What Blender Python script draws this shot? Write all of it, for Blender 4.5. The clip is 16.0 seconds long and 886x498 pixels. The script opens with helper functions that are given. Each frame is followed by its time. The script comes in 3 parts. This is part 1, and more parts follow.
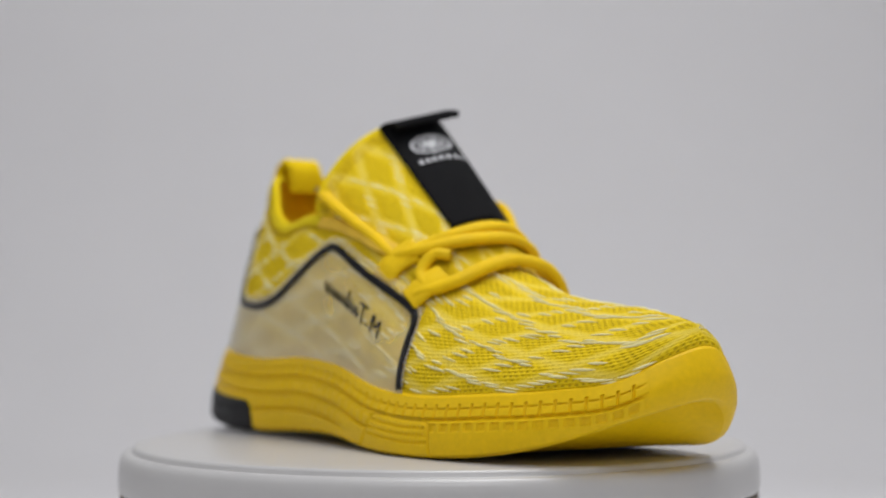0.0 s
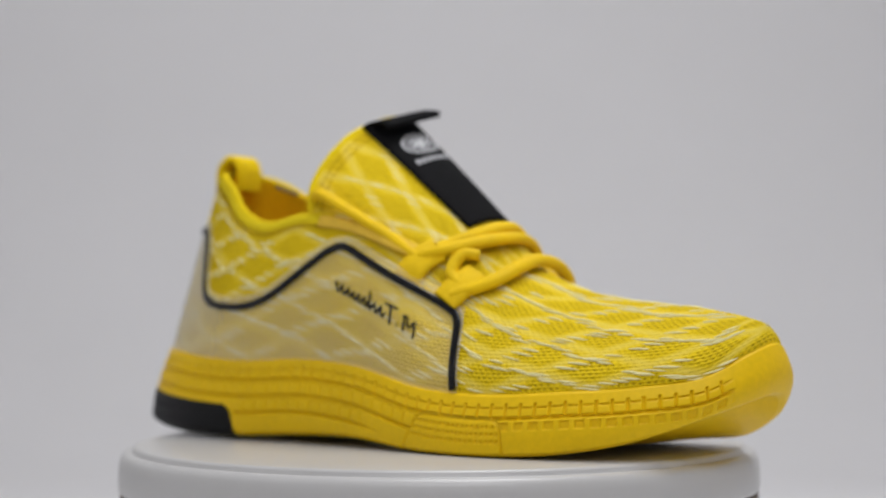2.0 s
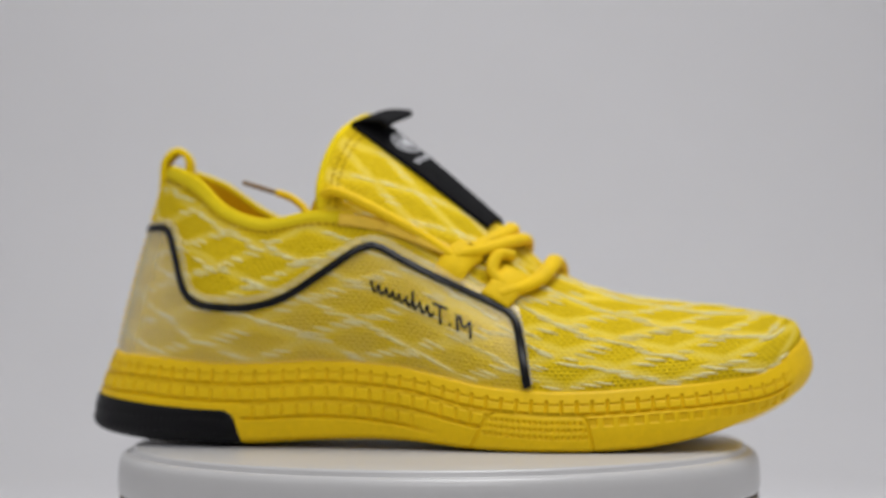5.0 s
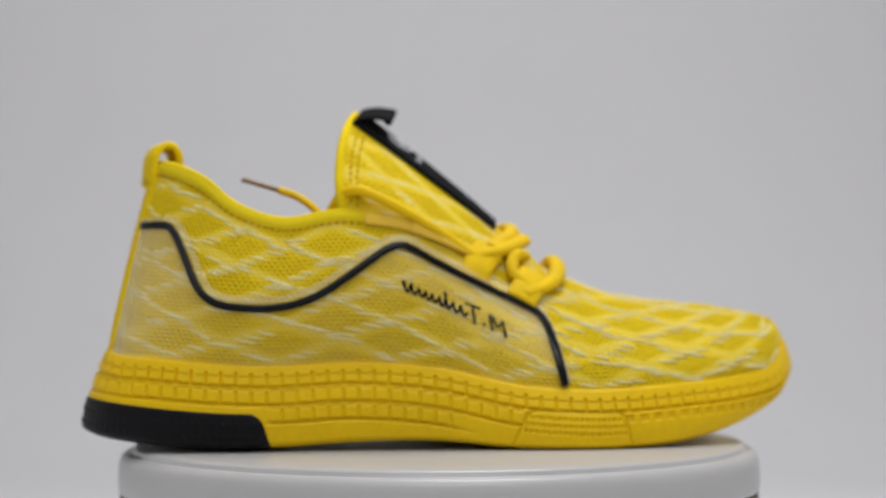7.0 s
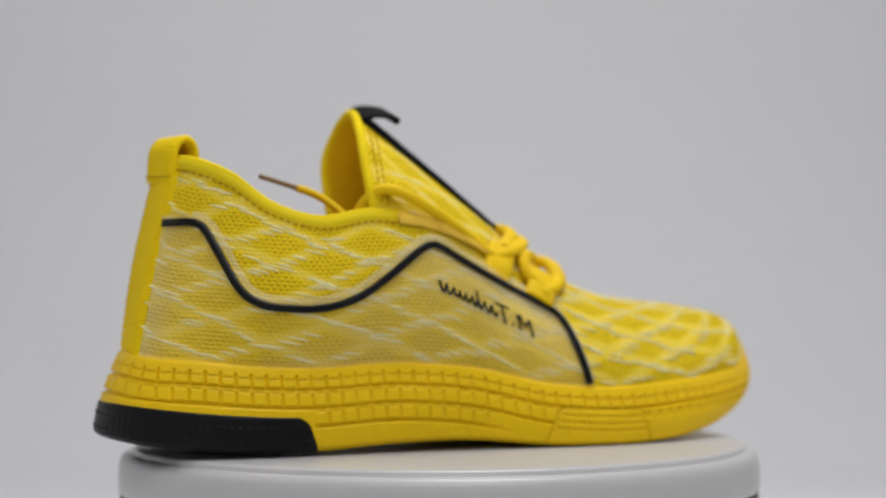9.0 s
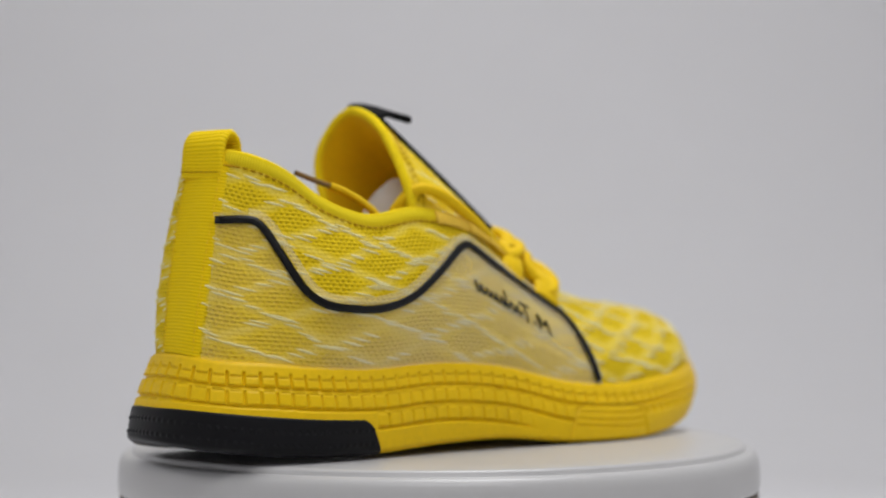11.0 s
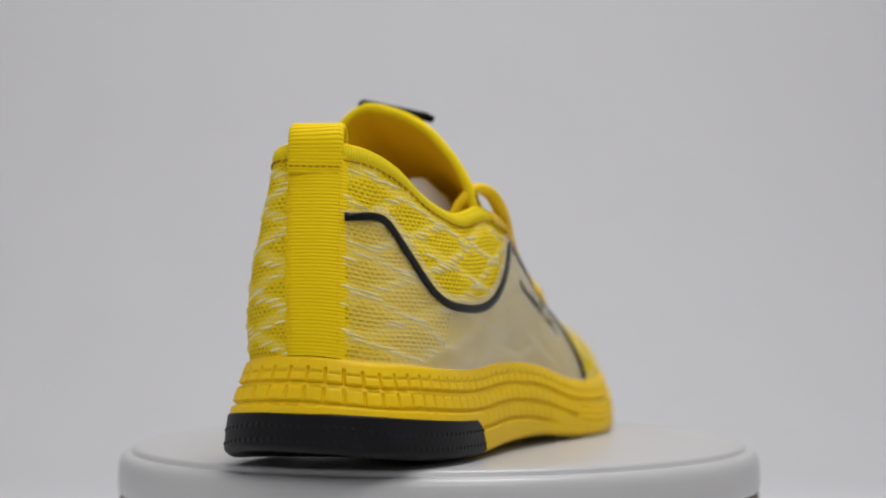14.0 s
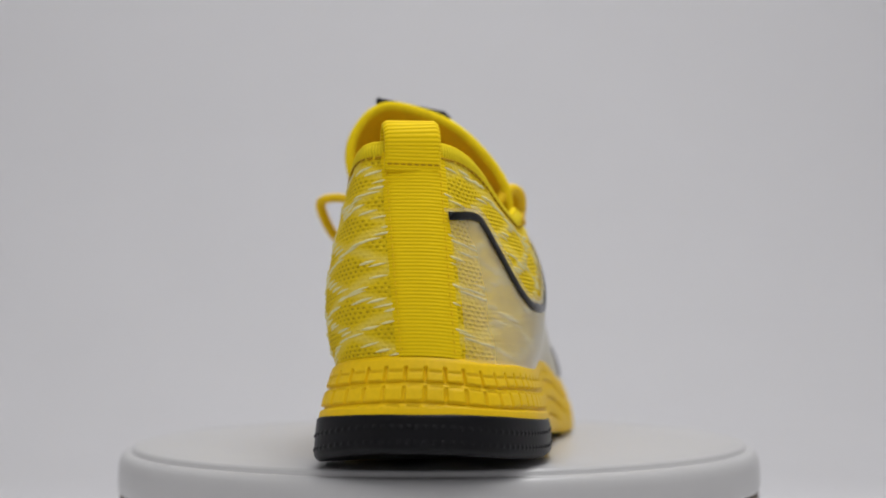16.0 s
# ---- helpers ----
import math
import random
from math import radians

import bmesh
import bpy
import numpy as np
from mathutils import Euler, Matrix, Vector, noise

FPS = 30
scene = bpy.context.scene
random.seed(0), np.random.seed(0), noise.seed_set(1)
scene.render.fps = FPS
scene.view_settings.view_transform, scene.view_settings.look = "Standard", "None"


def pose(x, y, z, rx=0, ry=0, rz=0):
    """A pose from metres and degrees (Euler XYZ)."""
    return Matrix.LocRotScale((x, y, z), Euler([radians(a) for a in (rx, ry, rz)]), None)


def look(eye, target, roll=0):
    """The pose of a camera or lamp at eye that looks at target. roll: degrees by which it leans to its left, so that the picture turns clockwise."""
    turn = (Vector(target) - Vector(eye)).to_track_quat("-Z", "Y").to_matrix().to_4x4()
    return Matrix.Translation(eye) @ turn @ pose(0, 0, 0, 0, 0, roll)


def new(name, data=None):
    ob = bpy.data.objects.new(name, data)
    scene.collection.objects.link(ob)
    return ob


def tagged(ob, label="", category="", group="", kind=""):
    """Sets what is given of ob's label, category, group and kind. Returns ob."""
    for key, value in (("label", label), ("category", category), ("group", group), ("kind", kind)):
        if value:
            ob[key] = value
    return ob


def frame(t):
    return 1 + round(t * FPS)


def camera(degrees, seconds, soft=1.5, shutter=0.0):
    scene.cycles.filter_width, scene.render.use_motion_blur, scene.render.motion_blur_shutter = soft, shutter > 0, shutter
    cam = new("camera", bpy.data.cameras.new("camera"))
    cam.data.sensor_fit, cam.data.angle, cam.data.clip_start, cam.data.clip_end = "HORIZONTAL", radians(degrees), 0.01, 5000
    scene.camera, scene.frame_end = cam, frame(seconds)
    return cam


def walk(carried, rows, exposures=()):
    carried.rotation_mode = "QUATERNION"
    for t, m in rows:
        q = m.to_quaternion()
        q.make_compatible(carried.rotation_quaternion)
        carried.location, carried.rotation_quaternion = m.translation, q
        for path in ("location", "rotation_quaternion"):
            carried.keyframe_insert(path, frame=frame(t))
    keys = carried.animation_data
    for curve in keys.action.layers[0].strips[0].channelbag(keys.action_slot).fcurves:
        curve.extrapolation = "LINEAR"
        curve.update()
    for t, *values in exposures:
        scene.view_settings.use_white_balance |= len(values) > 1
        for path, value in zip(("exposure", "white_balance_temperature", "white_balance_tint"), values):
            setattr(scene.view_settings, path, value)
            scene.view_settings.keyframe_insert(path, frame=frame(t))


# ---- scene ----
DURATION = 16.0
cam = camera(26.86, DURATION, soft=1.9)
EYE = pose(0.0, -0.742, 0.0627, 91.1145, 0, -0.1794) @ pose(0, 0, 0, 0, 0, -0.207)
cam.data.dof.use_dof = True
cam.data.dof.focus_distance = 0.63
cam.data.dof.aperture_fstop = 6.3
walk(cam, [(0.0, EYE), (DURATION, EYE)])

# ---- light: a white light tent with a soft roof panel, a left lamp, added front fill ----
world = bpy.data.worlds.new("dim_room")
scene.world = world
world.use_nodes = True
world.node_tree.nodes["Background"].inputs["Color"].default_value = (0.9, 0.95, 1.0, 1)
world.node_tree.nodes["Background"].inputs["Strength"].default_value = 0.05


def area_lamp(name, eye, target, sx, sy, watts, colour):
    data = bpy.data.lights.new(name, "AREA")
    data.shape, data.size, data.size_y, data.energy, data.color = "RECTANGLE", sx, sy, watts, colour
    ob = new(name, data)
    ob.matrix_world = look(eye, target)
    return ob


area_lamp("tent_lamp_roof", (0.10, 0.03, 0.74), (0.0, 0.0, 0.0), 0.5, 0.3, 3.45, (0.985, 0.985, 1.0))
# Added fill that brightens faces turned to the camera; no such lamp is seen.
area_lamp("front_fill", (0.03, -0.58, 0.64), (0.0, 0.0, 0.05), 0.6, 0.16, 1.50, (0.985, 0.985, 1.0))
area_lamp("tent_lamp_left", (-0.60, -0.44, 0.46), (0.0, 0.0, 0.06), 0.30, 0.12, 0.15, (0.985, 0.985, 1.0))
scene.view_settings.exposure = 0.0


# ---- materials ----
class Nodes:
    """Short hand for building a node material."""

    def __init__(self, name):
        self.m = bpy.data.materials.new(name)
        self.m.use_nodes = True
        self.t = self.m.node_tree
        self.bsdf = self.t.nodes["Principled BSDF"]

    def add(self, kind, **values):
        n = self.t.nodes.new(kind)
        for k, v in values.items():
            n.inputs[k].default_value = v
        return n

    def link(self, a, b):
        self.t.links.new(a, b)

    def math(self, op, a, b=None):
        n = self.t.nodes.new("ShaderNodeMath")
        n.operation = op
        for i, v in enumerate((a, b)):
            if v is None:
                continue
            if isinstance(v, (int, float)):
                n.inputs[i].default_value = v
            else:
                self.link(v, n.inputs[i])
        return n.outputs[0]

    def mix(self, fac, a, b):
        n = self.t.nodes.new("ShaderNodeMix")
        n.data_type = "RGBA"
        for sock, v in ((n.inputs["Factor"], fac), (n.inputs["A"], a), (n.inputs["B"], b)):
            if isinstance(v, (int, float)):
                sock.default_value = v
            elif isinstance(v, tuple):
                sock.default_value = (*v, 1)
            else:
                self.link(v, sock)
        return n.outputs["Result"]

    def coord(self, which="Object"):
        return self.t.nodes.new("ShaderNodeTexCoord").outputs[which]

    def noise(self, vec, scale, detail=3.0, rough=0.5):
        n = self.add("ShaderNodeTexNoise", Scale=scale, Detail=detail, Roughness=rough)
        self.link(vec, n.inputs["Vector"])
        return n.outputs["Fac"]

    def ramp(self, fac, lo, hi, a=0.0, b=1.0):
        n = self.t.nodes.new("ShaderNodeMapRange")
        self.link(fac, n.inputs["Value"])
        for k, v in (("From Min", lo), ("From Max", hi), ("To Min", a), ("To Max", b)):
            n.inputs[k].default_value = v
        return n.outputs["Result"]

    def bump(self, height, strength, distance):
        n = self.add("ShaderNodeBump", Strength=strength, Distance=distance)
        self.link(height, n.inputs["Height"])
        self.link(n.outputs["Normal"], self.bsdf.inputs["Normal"])

    def set(self, **values):
        for k, v in values.items():
            sock = self.bsdf.inputs[k.replace("_", " ")]
            if isinstance(v, tuple):
                sock.default_value = (*v, 1) if len(v) == 3 else v
            elif isinstance(v, (int, float)):
                sock.default_value = v
            else:
                self.link(v, sock)
        return self.m


def mat_plain(name, colour, rough, grain=400.0, vary=0.12, bump=0.15, metal=0.0, spec=0.5):
    """A surface with two scales of variation and a fine relief."""
    n = Nodes(name)
    c = n.coord()
    fine, broad = n.noise(c, grain), n.noise(c, grain * 0.06, 2.0)
    dark = tuple(v * (1 - vary) for v in colour)
    light = tuple(min(1.0, v * (1 + vary * 0.5)) for v in colour)
    both = n.math("ADD", n.math("MULTIPLY", fine, 0.5), n.math("MULTIPLY", broad, 0.5))
    n.bump(fine, bump, 0.0004)
    return n.set(Base_Color=n.mix(n.ramp(both, 0.3, 0.7), dark, light), Roughness=n.ramp(broad, 0.3, 0.7, rough * 0.9, min(1.0, rough * 1.1)),
                 Metallic=metal, Specular_IOR_Level=spec)


# width and height of the knit's lozenges
LOZENGE = (0.6015 / 15, 0.0148)


def mat_knit():
    """Engineered mesh: open cells inside lozenges, shown by painted shade; closer paler knit along the lozenges' edges.
    """
    n = Nodes("yellow_knit_mesh")
    uv = n.coord("UV")
    sep = n.t.nodes.new("ShaderNodeSeparateXYZ")
    n.link(uv, sep.inputs[0])

    def fold(sock, period, shift):
        return n.math("ABSOLUTE", n.math("SUBTRACT", n.math("FRACT", n.math("DIVIDE", n.math("ADD", sock, shift), period)), 0.5))
    a = fold(sep.outputs["X"], LOZENGE[0], 0.0)
    b = n.math("SUBTRACT", 0.5, fold(sep.outputs["Y"], LOZENGE[1], LOZENGE[1] - 0.002))
    inside = n.math("MULTIPLY", n.math("ABSOLUTE", n.math("SUBTRACT", n.math("ADD", a, b), 0.5)), 2.0)
    scale = n.add("ShaderNodeVectorMath")
    scale.operation = "MULTIPLY"
    scale.inputs[1].default_value = (410.0, 640.0, 1.0)
    n.link(uv, scale.inputs[0])
    grid = n.t.nodes.new("ShaderNodeSeparateXYZ")
    n.link(scale.outputs[0], grid.inputs[0])
    row = n.math("FLOOR", grid.outputs["Y"])
    shifted = n.math("ADD", grid.outputs["X"], n.math("MULTIPLY", n.math("FLOORED_MODULO", row, 2.0), 0.5))
    a2 = n.math("SUBTRACT", n.math("FRACT", shifted), 0.5)
    b2 = n.math("SUBTRACT", n.math("FRACT", grid.outputs["Y"]), 0.5)
    wob = n.math("MULTIPLY", n.math("SUBTRACT", n.noise(uv, 900.0, 1.0), 0.5), 0.3)
    d0 = n.math("SQRT", n.math("ADD", n.math("MULTIPLY", a2, a2), n.math("MULTIPLY", b2, b2)))
    d = n.math("ADD", d0, wob)
    patch = n.ramp(inside, 0.25, 0.5)
    # Nothing is pierced: the shade inside each cell is a darker ochre.
    cell_shade = n.math("MULTIPLY", n.ramp(d, 0.32, 0.14), n.ramp(patch, 0.0, 1.0, 0.10, 0.75))
    yarn = n.noise(uv, 1400.0, 2.0)
    base = n.mix(n.ramp(yarn, 0.3, 0.7), (0.84, 0.585, 0.005), (0.90, 0.665, 0.014))
    edge = n.math("MULTIPLY", n.ramp(n.math("ADD", inside, n.math("MULTIPLY", n.noise(uv, 260.0, 2.0), 0.3)), 0.50, 0.15), 0.34)
    pale = n.mix(edge, base, (0.90, 0.77, 0.24))
    n.bump(n.math("ADD", n.math("MULTIPLY", d, n.ramp(patch, 0.0, 1.0, 0.4, 1.0)), n.math("MULTIPLY", yarn, 0.3)), 0.9, 0.0016)
    return n.set(Base_Color=n.mix(cell_shade, pale, (0.46, 0.265, 0.003)), Roughness=0.85, Specular_IOR_Level=0.15)


def mat_ribbon(name, colour, pitch, rough=0.7):
    """Grosgrain tape: cross ribs along the second coordinate."""
    n = Nodes(name)
    uv = n.coord("UV")
    sep = n.t.nodes.new("ShaderNodeSeparateXYZ")
    n.link(uv, sep.inputs[0])
    wave = n.math("SINE", n.math("MULTIPLY", sep.outputs["Y"], 2 * math.pi / pitch))
    rib = n.ramp(wave, -1.0, 0.6)
    fuzz = n.noise(uv, 1800.0, 2.0)
    # Valleys between the ribs take a darker tone that paints in their shade.
    dark = tuple(v * 0.86 for v in colour)
    n.bump(n.math("ADD", rib, n.math("MULTIPLY", fuzz, 0.25)), 0.5, 0.0005)
    return n.set(Base_Color=n.mix(rib, dark, colour), Roughness=rough, Specular_IOR_Level=0.12)


def mat_film():
    """Milky see-through sheet welded over the knit: thin haze, clear body, glossier at a slant."""
    n = Nodes("milky_film")
    c = n.coord()
    cloud = n.noise(c, 60.0, 2.0)
    n.bump(n.noise(c, 700.0, 2.0), 0.08, 0.0003)
    n.set(Base_Color=(0.82, 0.66, 0.28), Roughness=0.5, Alpha=n.ramp(cloud, 0.3, 0.7, 0.03, 0.12), Specular_IOR_Level=0.2)
    gloss = n.add("ShaderNodeBsdfGlossy", Roughness=0.40, Color=(0.76, 0.76, 0.73, 1))
    weight = n.add("ShaderNodeLayerWeight", Blend=0.31)
    join = n.t.nodes.new("ShaderNodeMixShader")
    n.link(n.math("MULTIPLY", weight.outputs["Facing"], 1.0), join.inputs[0])
    n.link(n.bsdf.outputs[0], join.inputs[1])
    n.link(gloss.outputs[0], join.inputs[2])
    n.link(join.outputs[0], n.t.nodes["Material Output"].inputs["Surface"])
    return n.m


M_KNIT = mat_knit()
M_FOAM = mat_plain("yellow_foam_rubber", (0.88, 0.565, 0.0015), 0.48, 500.0, 0.10, 0.12, spec=0.22)
M_BLACK = mat_plain("black_rubber", (0.004, 0.004, 0.005), 0.45, 600.0, 0.2, 0.1, spec=0.18)
M_LINING = mat_plain("yellow_lining", (0.85, 0.52, 0.004), 0.9, 900.0, 0.15, 0.3, spec=0.2)
M_BIND = mat_plain("yellow_binding", (0.87, 0.645, 0.012), 0.95, 900.0, 0.18, 0.5, spec=0.08)
M_RIB = mat_ribbon("yellow_rib_knit", (0.86, 0.66, 0.015), 0.0011, 0.85)
M_STITCH = mat_plain("white_yarn", (0.92, 0.83, 0.42), 0.85, 2500.0, 0.15, 0.4, spec=0.1)
M_THREAD = mat_plain("ochre_thread", (0.52, 0.30, 0.004), 0.8, 2500.0, 0.15, 0.3, spec=0.2)
M_LACE = mat_plain("yellow_lace_cord", (0.90, 0.59, 0.002), 0.7, 1500.0, 0.16, 0.7, spec=0.25)
M_WEB = mat_plain("pale_webbing", (0.86, 0.56, 0.06), 0.8, 1500.0, 0.2, 0.6, spec=0.2)
M_TAPE = mat_ribbon("yellow_grosgrain", (0.94, 0.655, 0.003), 0.00122)
M_STRAP = mat_ribbon("black_webbing", (0.008, 0.008, 0.009), 0.0008, 0.9)
M_INK = mat_plain("black_piping", (0.003, 0.003, 0.003), 0.22, 900.0, 0.2, 0.05, spec=0.28)
M_WHITE_INK = mat_plain("white_print", (0.55, 0.55, 0.57), 0.6, 900.0, 0.15, 0.1)
M_FILM = mat_film()
M_RIM = mat_plain("clouded_rim", (0.84, 0.76, 0.46), 0.45, 900.0, 0.1, 0.2, spec=0.3)
M_RIM.node_tree.nodes["Principled BSDF"].inputs["Alpha"].default_value = 0.20
M_AGLET = mat_plain("brown_aglet", (0.26, 0.16, 0.05), 0.35, 900.0, 0.2, 0.1)
M_PLATTER = mat_plain("white_gloss_plastic", (0.53, 0.525, 0.52), 0.32, 30.0, 0.02, 0.0, spec=0.5)
M_BRONZE = mat_plain("dark_bronze_ring", (0.10, 0.065, 0.03), 0.4, 300.0, 0.2, 0.1, metal=0.7)
M_PAPER = mat_plain("white_tissue_paper", (0.74, 0.72, 0.68), 0.9, 200.0, 0.08, 0.3, spec=0.2)
M_TENT = mat_plain("white_tent_cloth", (0.83, 0.825, 0.835), 0.95, 12.0, 0.02, 0.05, spec=0.1)


# ---- mesh helpers ----
def part(name, bm, material, parent, label="", smooth=True):
    me = bpy.data.meshes.new(name)
    bm.normal_update()
    bm.to_mesh(me)
    bm.free()
    me.materials.append(material)
    if smooth:
        me.shade_smooth()
    ob = new(name, me)
    ob.parent = parent
    if label:
        ob["label"] = label
    return ob


def thing(name, label, category, kind="", group=""):
    return tagged(new(name), label, category, group, kind)


def grid_mesh(bm, P, closed=False, uv=None, flip=False):
    """Quads over an array of points [i, j, xyz]; closed joins the last row i to the first."""
    ni, nj = P.shape[:2]
    V = [[bm.verts.new(P[i, j]) for j in range(nj)] for i in range(ni)]
    layer = bm.loops.layers.uv.verify() if uv is not None else None
    for i in range(ni if closed else ni - 1):
        for j in range(nj - 1):
            k = (i + 1) % ni
            ids = [(i, j), (k, j), (k, j + 1), (i, j + 1)]
            if flip:
                ids.reverse()
            f = bm.faces.new([V[a][b] for a, b in ids])
            if layer:
                for loop, (a, b) in zip(f.loops, ids):
                    loop[layer].uv = uv[a, b]
    return V


def spline(C, q):
    """Closed smooth curve through the rows of C, at q in rows."""
    C, q = np.asarray(C, float), np.asarray(q, float)
    n = len(C)
    i = np.floor(q).astype(int)
    f = (q - i)[..., None]
    a, b, c, d = (C[(i + k) % n] for k in (-1, 0, 1, 2))
    return b + 0.5 * f * (c - a + f * (2 * a - 5 * b + 4 * c - d + f * (3 * (b - c) + d - a)))


def curve_open(C, n):
    """n points on an open smooth curve through the rows of C, evenly spaced."""
    C = np.asarray(C, float)
    E = np.vstack([2 * C[0] - C[1], C, 2 * C[-1] - C[-2]])
    q = np.linspace(0, len(C) - 1, 40 * len(C))
    i = np.minimum(np.floor(q).astype(int), len(C) - 2)
    f = (q - i)[:, None]
    a, b, c, d = (E[i + k] for k in range(4))
    P = b + 0.5 * f * (c - a + f * (2 * a - 5 * b + 4 * c - d + f * (3 * (b - c) + d - a)))
    L = np.r_[0, np.cumsum(np.linalg.norm(np.diff(P, axis=0), axis=1))]
    s = np.linspace(0, L[-1], n)
    return np.stack([np.interp(s, L, P[:, k]) for k in range(P.shape[1])], 1)


def unit(v):
    return v / np.maximum(np.linalg.norm(v, axis=-1, keepdims=True), 1e-12)


def tube(bm, P, rx, ry=None, sides=10, ups=None, taper=False):
    """A round or oval cord along the points P; ups give the direction of ry."""
    P = np.asarray(P, float)
    ry = rx if ry is None else ry
    T = unit(np.gradient(P, axis=0))
    U = np.tile((0.0, 0.0, 1.0), (len(P), 1)) if ups is None else np.asarray(ups, float)
    S = unit(np.cross(T, U))
    U = np.cross(S, T)
    a = np.linspace(0, 2 * math.pi, sides, endpoint=False)
    k = np.ones(len(P))
    if taper:
        k[0] = k[-1] = 0.3
    ring = (np.cos(a)[None, :, None] * S[:, None] * rx + np.sin(a)[None, :, None] * U[:, None] * ry) * k[:, None, None]
    G = P[:, None] + ring
    V = grid_mesh(bm, np.concatenate([G, G[:, :1]], 1)[:, ::-1])
    bmesh.ops.remove_doubles(bm, verts=bm.verts, dist=1e-7)
    return V


def band(bm, P, N, width, height, uv=False, sag=0.0):
    """A flat raised band along P, lying on the normals N, with bevelled edges and a closed underside."""
    P, N = np.asarray(P, float), np.asarray(N, float)
    T = unit(np.gradient(P, axis=0))
    S = unit(np.cross(T, N))
    w, h = width / 2, height
    prof = [(-w, 0.0), (-w, h * 0.6), (-w * 0.86, h), (-w * 0.4, h * (1 + sag)), (w * 0.4, h * (1 + sag)), (w * 0.86, h), (w, h * 0.6), (w, 0.0), (-w, 0.0)]
    G = np.stack([P + S * a + N * b for a, b in prof], 1)
    L = np.r_[0, np.cumsum(np.linalg.norm(np.diff(P, axis=0), axis=1))]
    UV = np.stack([np.stack([np.full(len(P), a), L], 1) for a, b in prof], 1)
    V = grid_mesh(bm, G, uv=UV)
    bm.faces.new([v for v in V[0][:-1]])
    bm.faces.new([v for v in reversed(V[-1][:-1])])
    bmesh.ops.remove_doubles(bm, verts=bm.verts, dist=1e-7)
    bmesh.ops.recalc_face_normals(bm, faces=bm.faces)


# ---- the shoe's form: stations round its edge, from the heel along the outer side to the toe and back ----
# outline x, y; lower edge z; upper edge z of the sole; inset of the upper edge
EDGE = [
    (-.1385, -.0060, .0078, .0397, .0095), (-.1365, -.0220, .0072, .0389, .0088), (-.1270, -.0350, .0055, .0372, .0075), (-.1100, -.0435, .0037, .0362, .0062),
    (-.0900, -.0475, .0027, .0345, .0058), (-.0650, -.0477, .0026, .0336, .0052), (-.0350, -.0462, .0042, .0349, .0042), (-.0050, -.0475, .0045, .0325, .0040),
    (.0250, -.0510, .0018, .0258, .0050), (.0500, -.0525, .0012, .0236, .0060), (.0700, -.0500, .0014, .0238, .0060), (.0910, -.0440, .0030, .0252, .0056),
    (.1125, -.0340, .0072, .0268, .0050), (.1335, -.0185, .0150, .0302, .0044), (.1445, -.0010, .0205, .0385, .0040), (.1476, .0145, .0228, .0420, .0040),
    (.1448, .0265, .0205, .0385, .0042), (.1352, .0362, .0135, .0300, .0048), (.1180, .0440, .0058, .0266, .0052), (.0950, .0480, .0030, .0255, .0058),
    (.0700, .0480, .0014, .0238, .0060), (.0400, .0430, .0012, .0240, .0060), (.0100, .0360, .0018, .0275, .0050), (-.0200, .0325, .0045, .0325, .0040),
    (-.0500, .0312, .0042, .0345, .0042), (-.0800, .0316, .0016, .0340, .0052), (-.1050, .0312, .0020, .0355, .0062), (-.1230, .0262, .0045, .0374, .0078),
    (-.1342, .0122, .0072, .0391, .0090)]
# where each station's wall ends above: the collar, the lace edge, the ridge of the vamp; and how much it stands as a wall
TOP = [
    (-.1115, -.0030, .1106, 1, .0012), (-.1078, -.0135, .1100, 1, .0016), (-.1008, -.0195, .1078, 1, .0006), (-.0915, -.0245, .1030, 1, .0014),
    (-.0785, -.0302, .0930, 1, .0064), (-.0610, -.0340, .0878, 1, .0085), (-.0385, -.0345, .0908, 1, .0080), (-.0120, -.0315, .0866, .8, .0050),
    (.0150, -.0215, .0734, .4, .0030), (.0400, .0050, .0708, 0, .0010), (.0620, .0065, .0618, 0, .0008), (.0840, .0090, .0568, 0, .0015),
    (.1040, .0115, .0550, 0, .0035), (.1240, .0130, .0524, 0, .0042), (.1360, .0140, .0496, 0, .0026), (.1398, .0145, .0478, 0, .0010),
    (.1360, .0140, .0496, 0, .0026), (.1240, .0130, .0524, 0, .0042), (.1040, .0115, .0550, 0, .0035), (.0840, .0090, .0568, 0, .0015),
    (.0620, .0065, .0618, 0, .0008), (.0400, .0050, .0708, 0, .0010), (.0150, .0260, .0720, .4, .0030), (-.0120, .0310, .0810, .8, .0050),
    (-.0390, .0300, .0870, 1, .0070), (-.0610, .0260, .0860, 1, .0085), (-.0785, .0225, .0935, 1, .0090), (-.0955, .0190, .1048, 1, .0070),
    (-.1097, .0128, .1100, 1, .0045)]
NS, TOE = 29, 15.0


def outward(q):
    d = spline(EDGE, np.asarray(q) + 0.02)[..., :2] - spline(EDGE, np.asarray(q) - 0.02)[..., :2]
    return unit(np.stack([d[..., 1], -d[..., 0], 0 * d[..., 0]], -1))


def feather(q):
    e = spline(EDGE, q)
    return np.stack([e[..., 0], e[..., 1], e[..., 3] - 0.0015], -1) - outward(q) * (e[..., 4:5] + 0.0012)


def top_edge(q):
    q = np.asarray(q, float)
    t = spline(TOP, q)
    m = spline(TOP, 2 * TOE - q)
    k = ((q >= 9) & (q <= 21))[..., None]
    return np.where(k, (t + m) / 2, t)


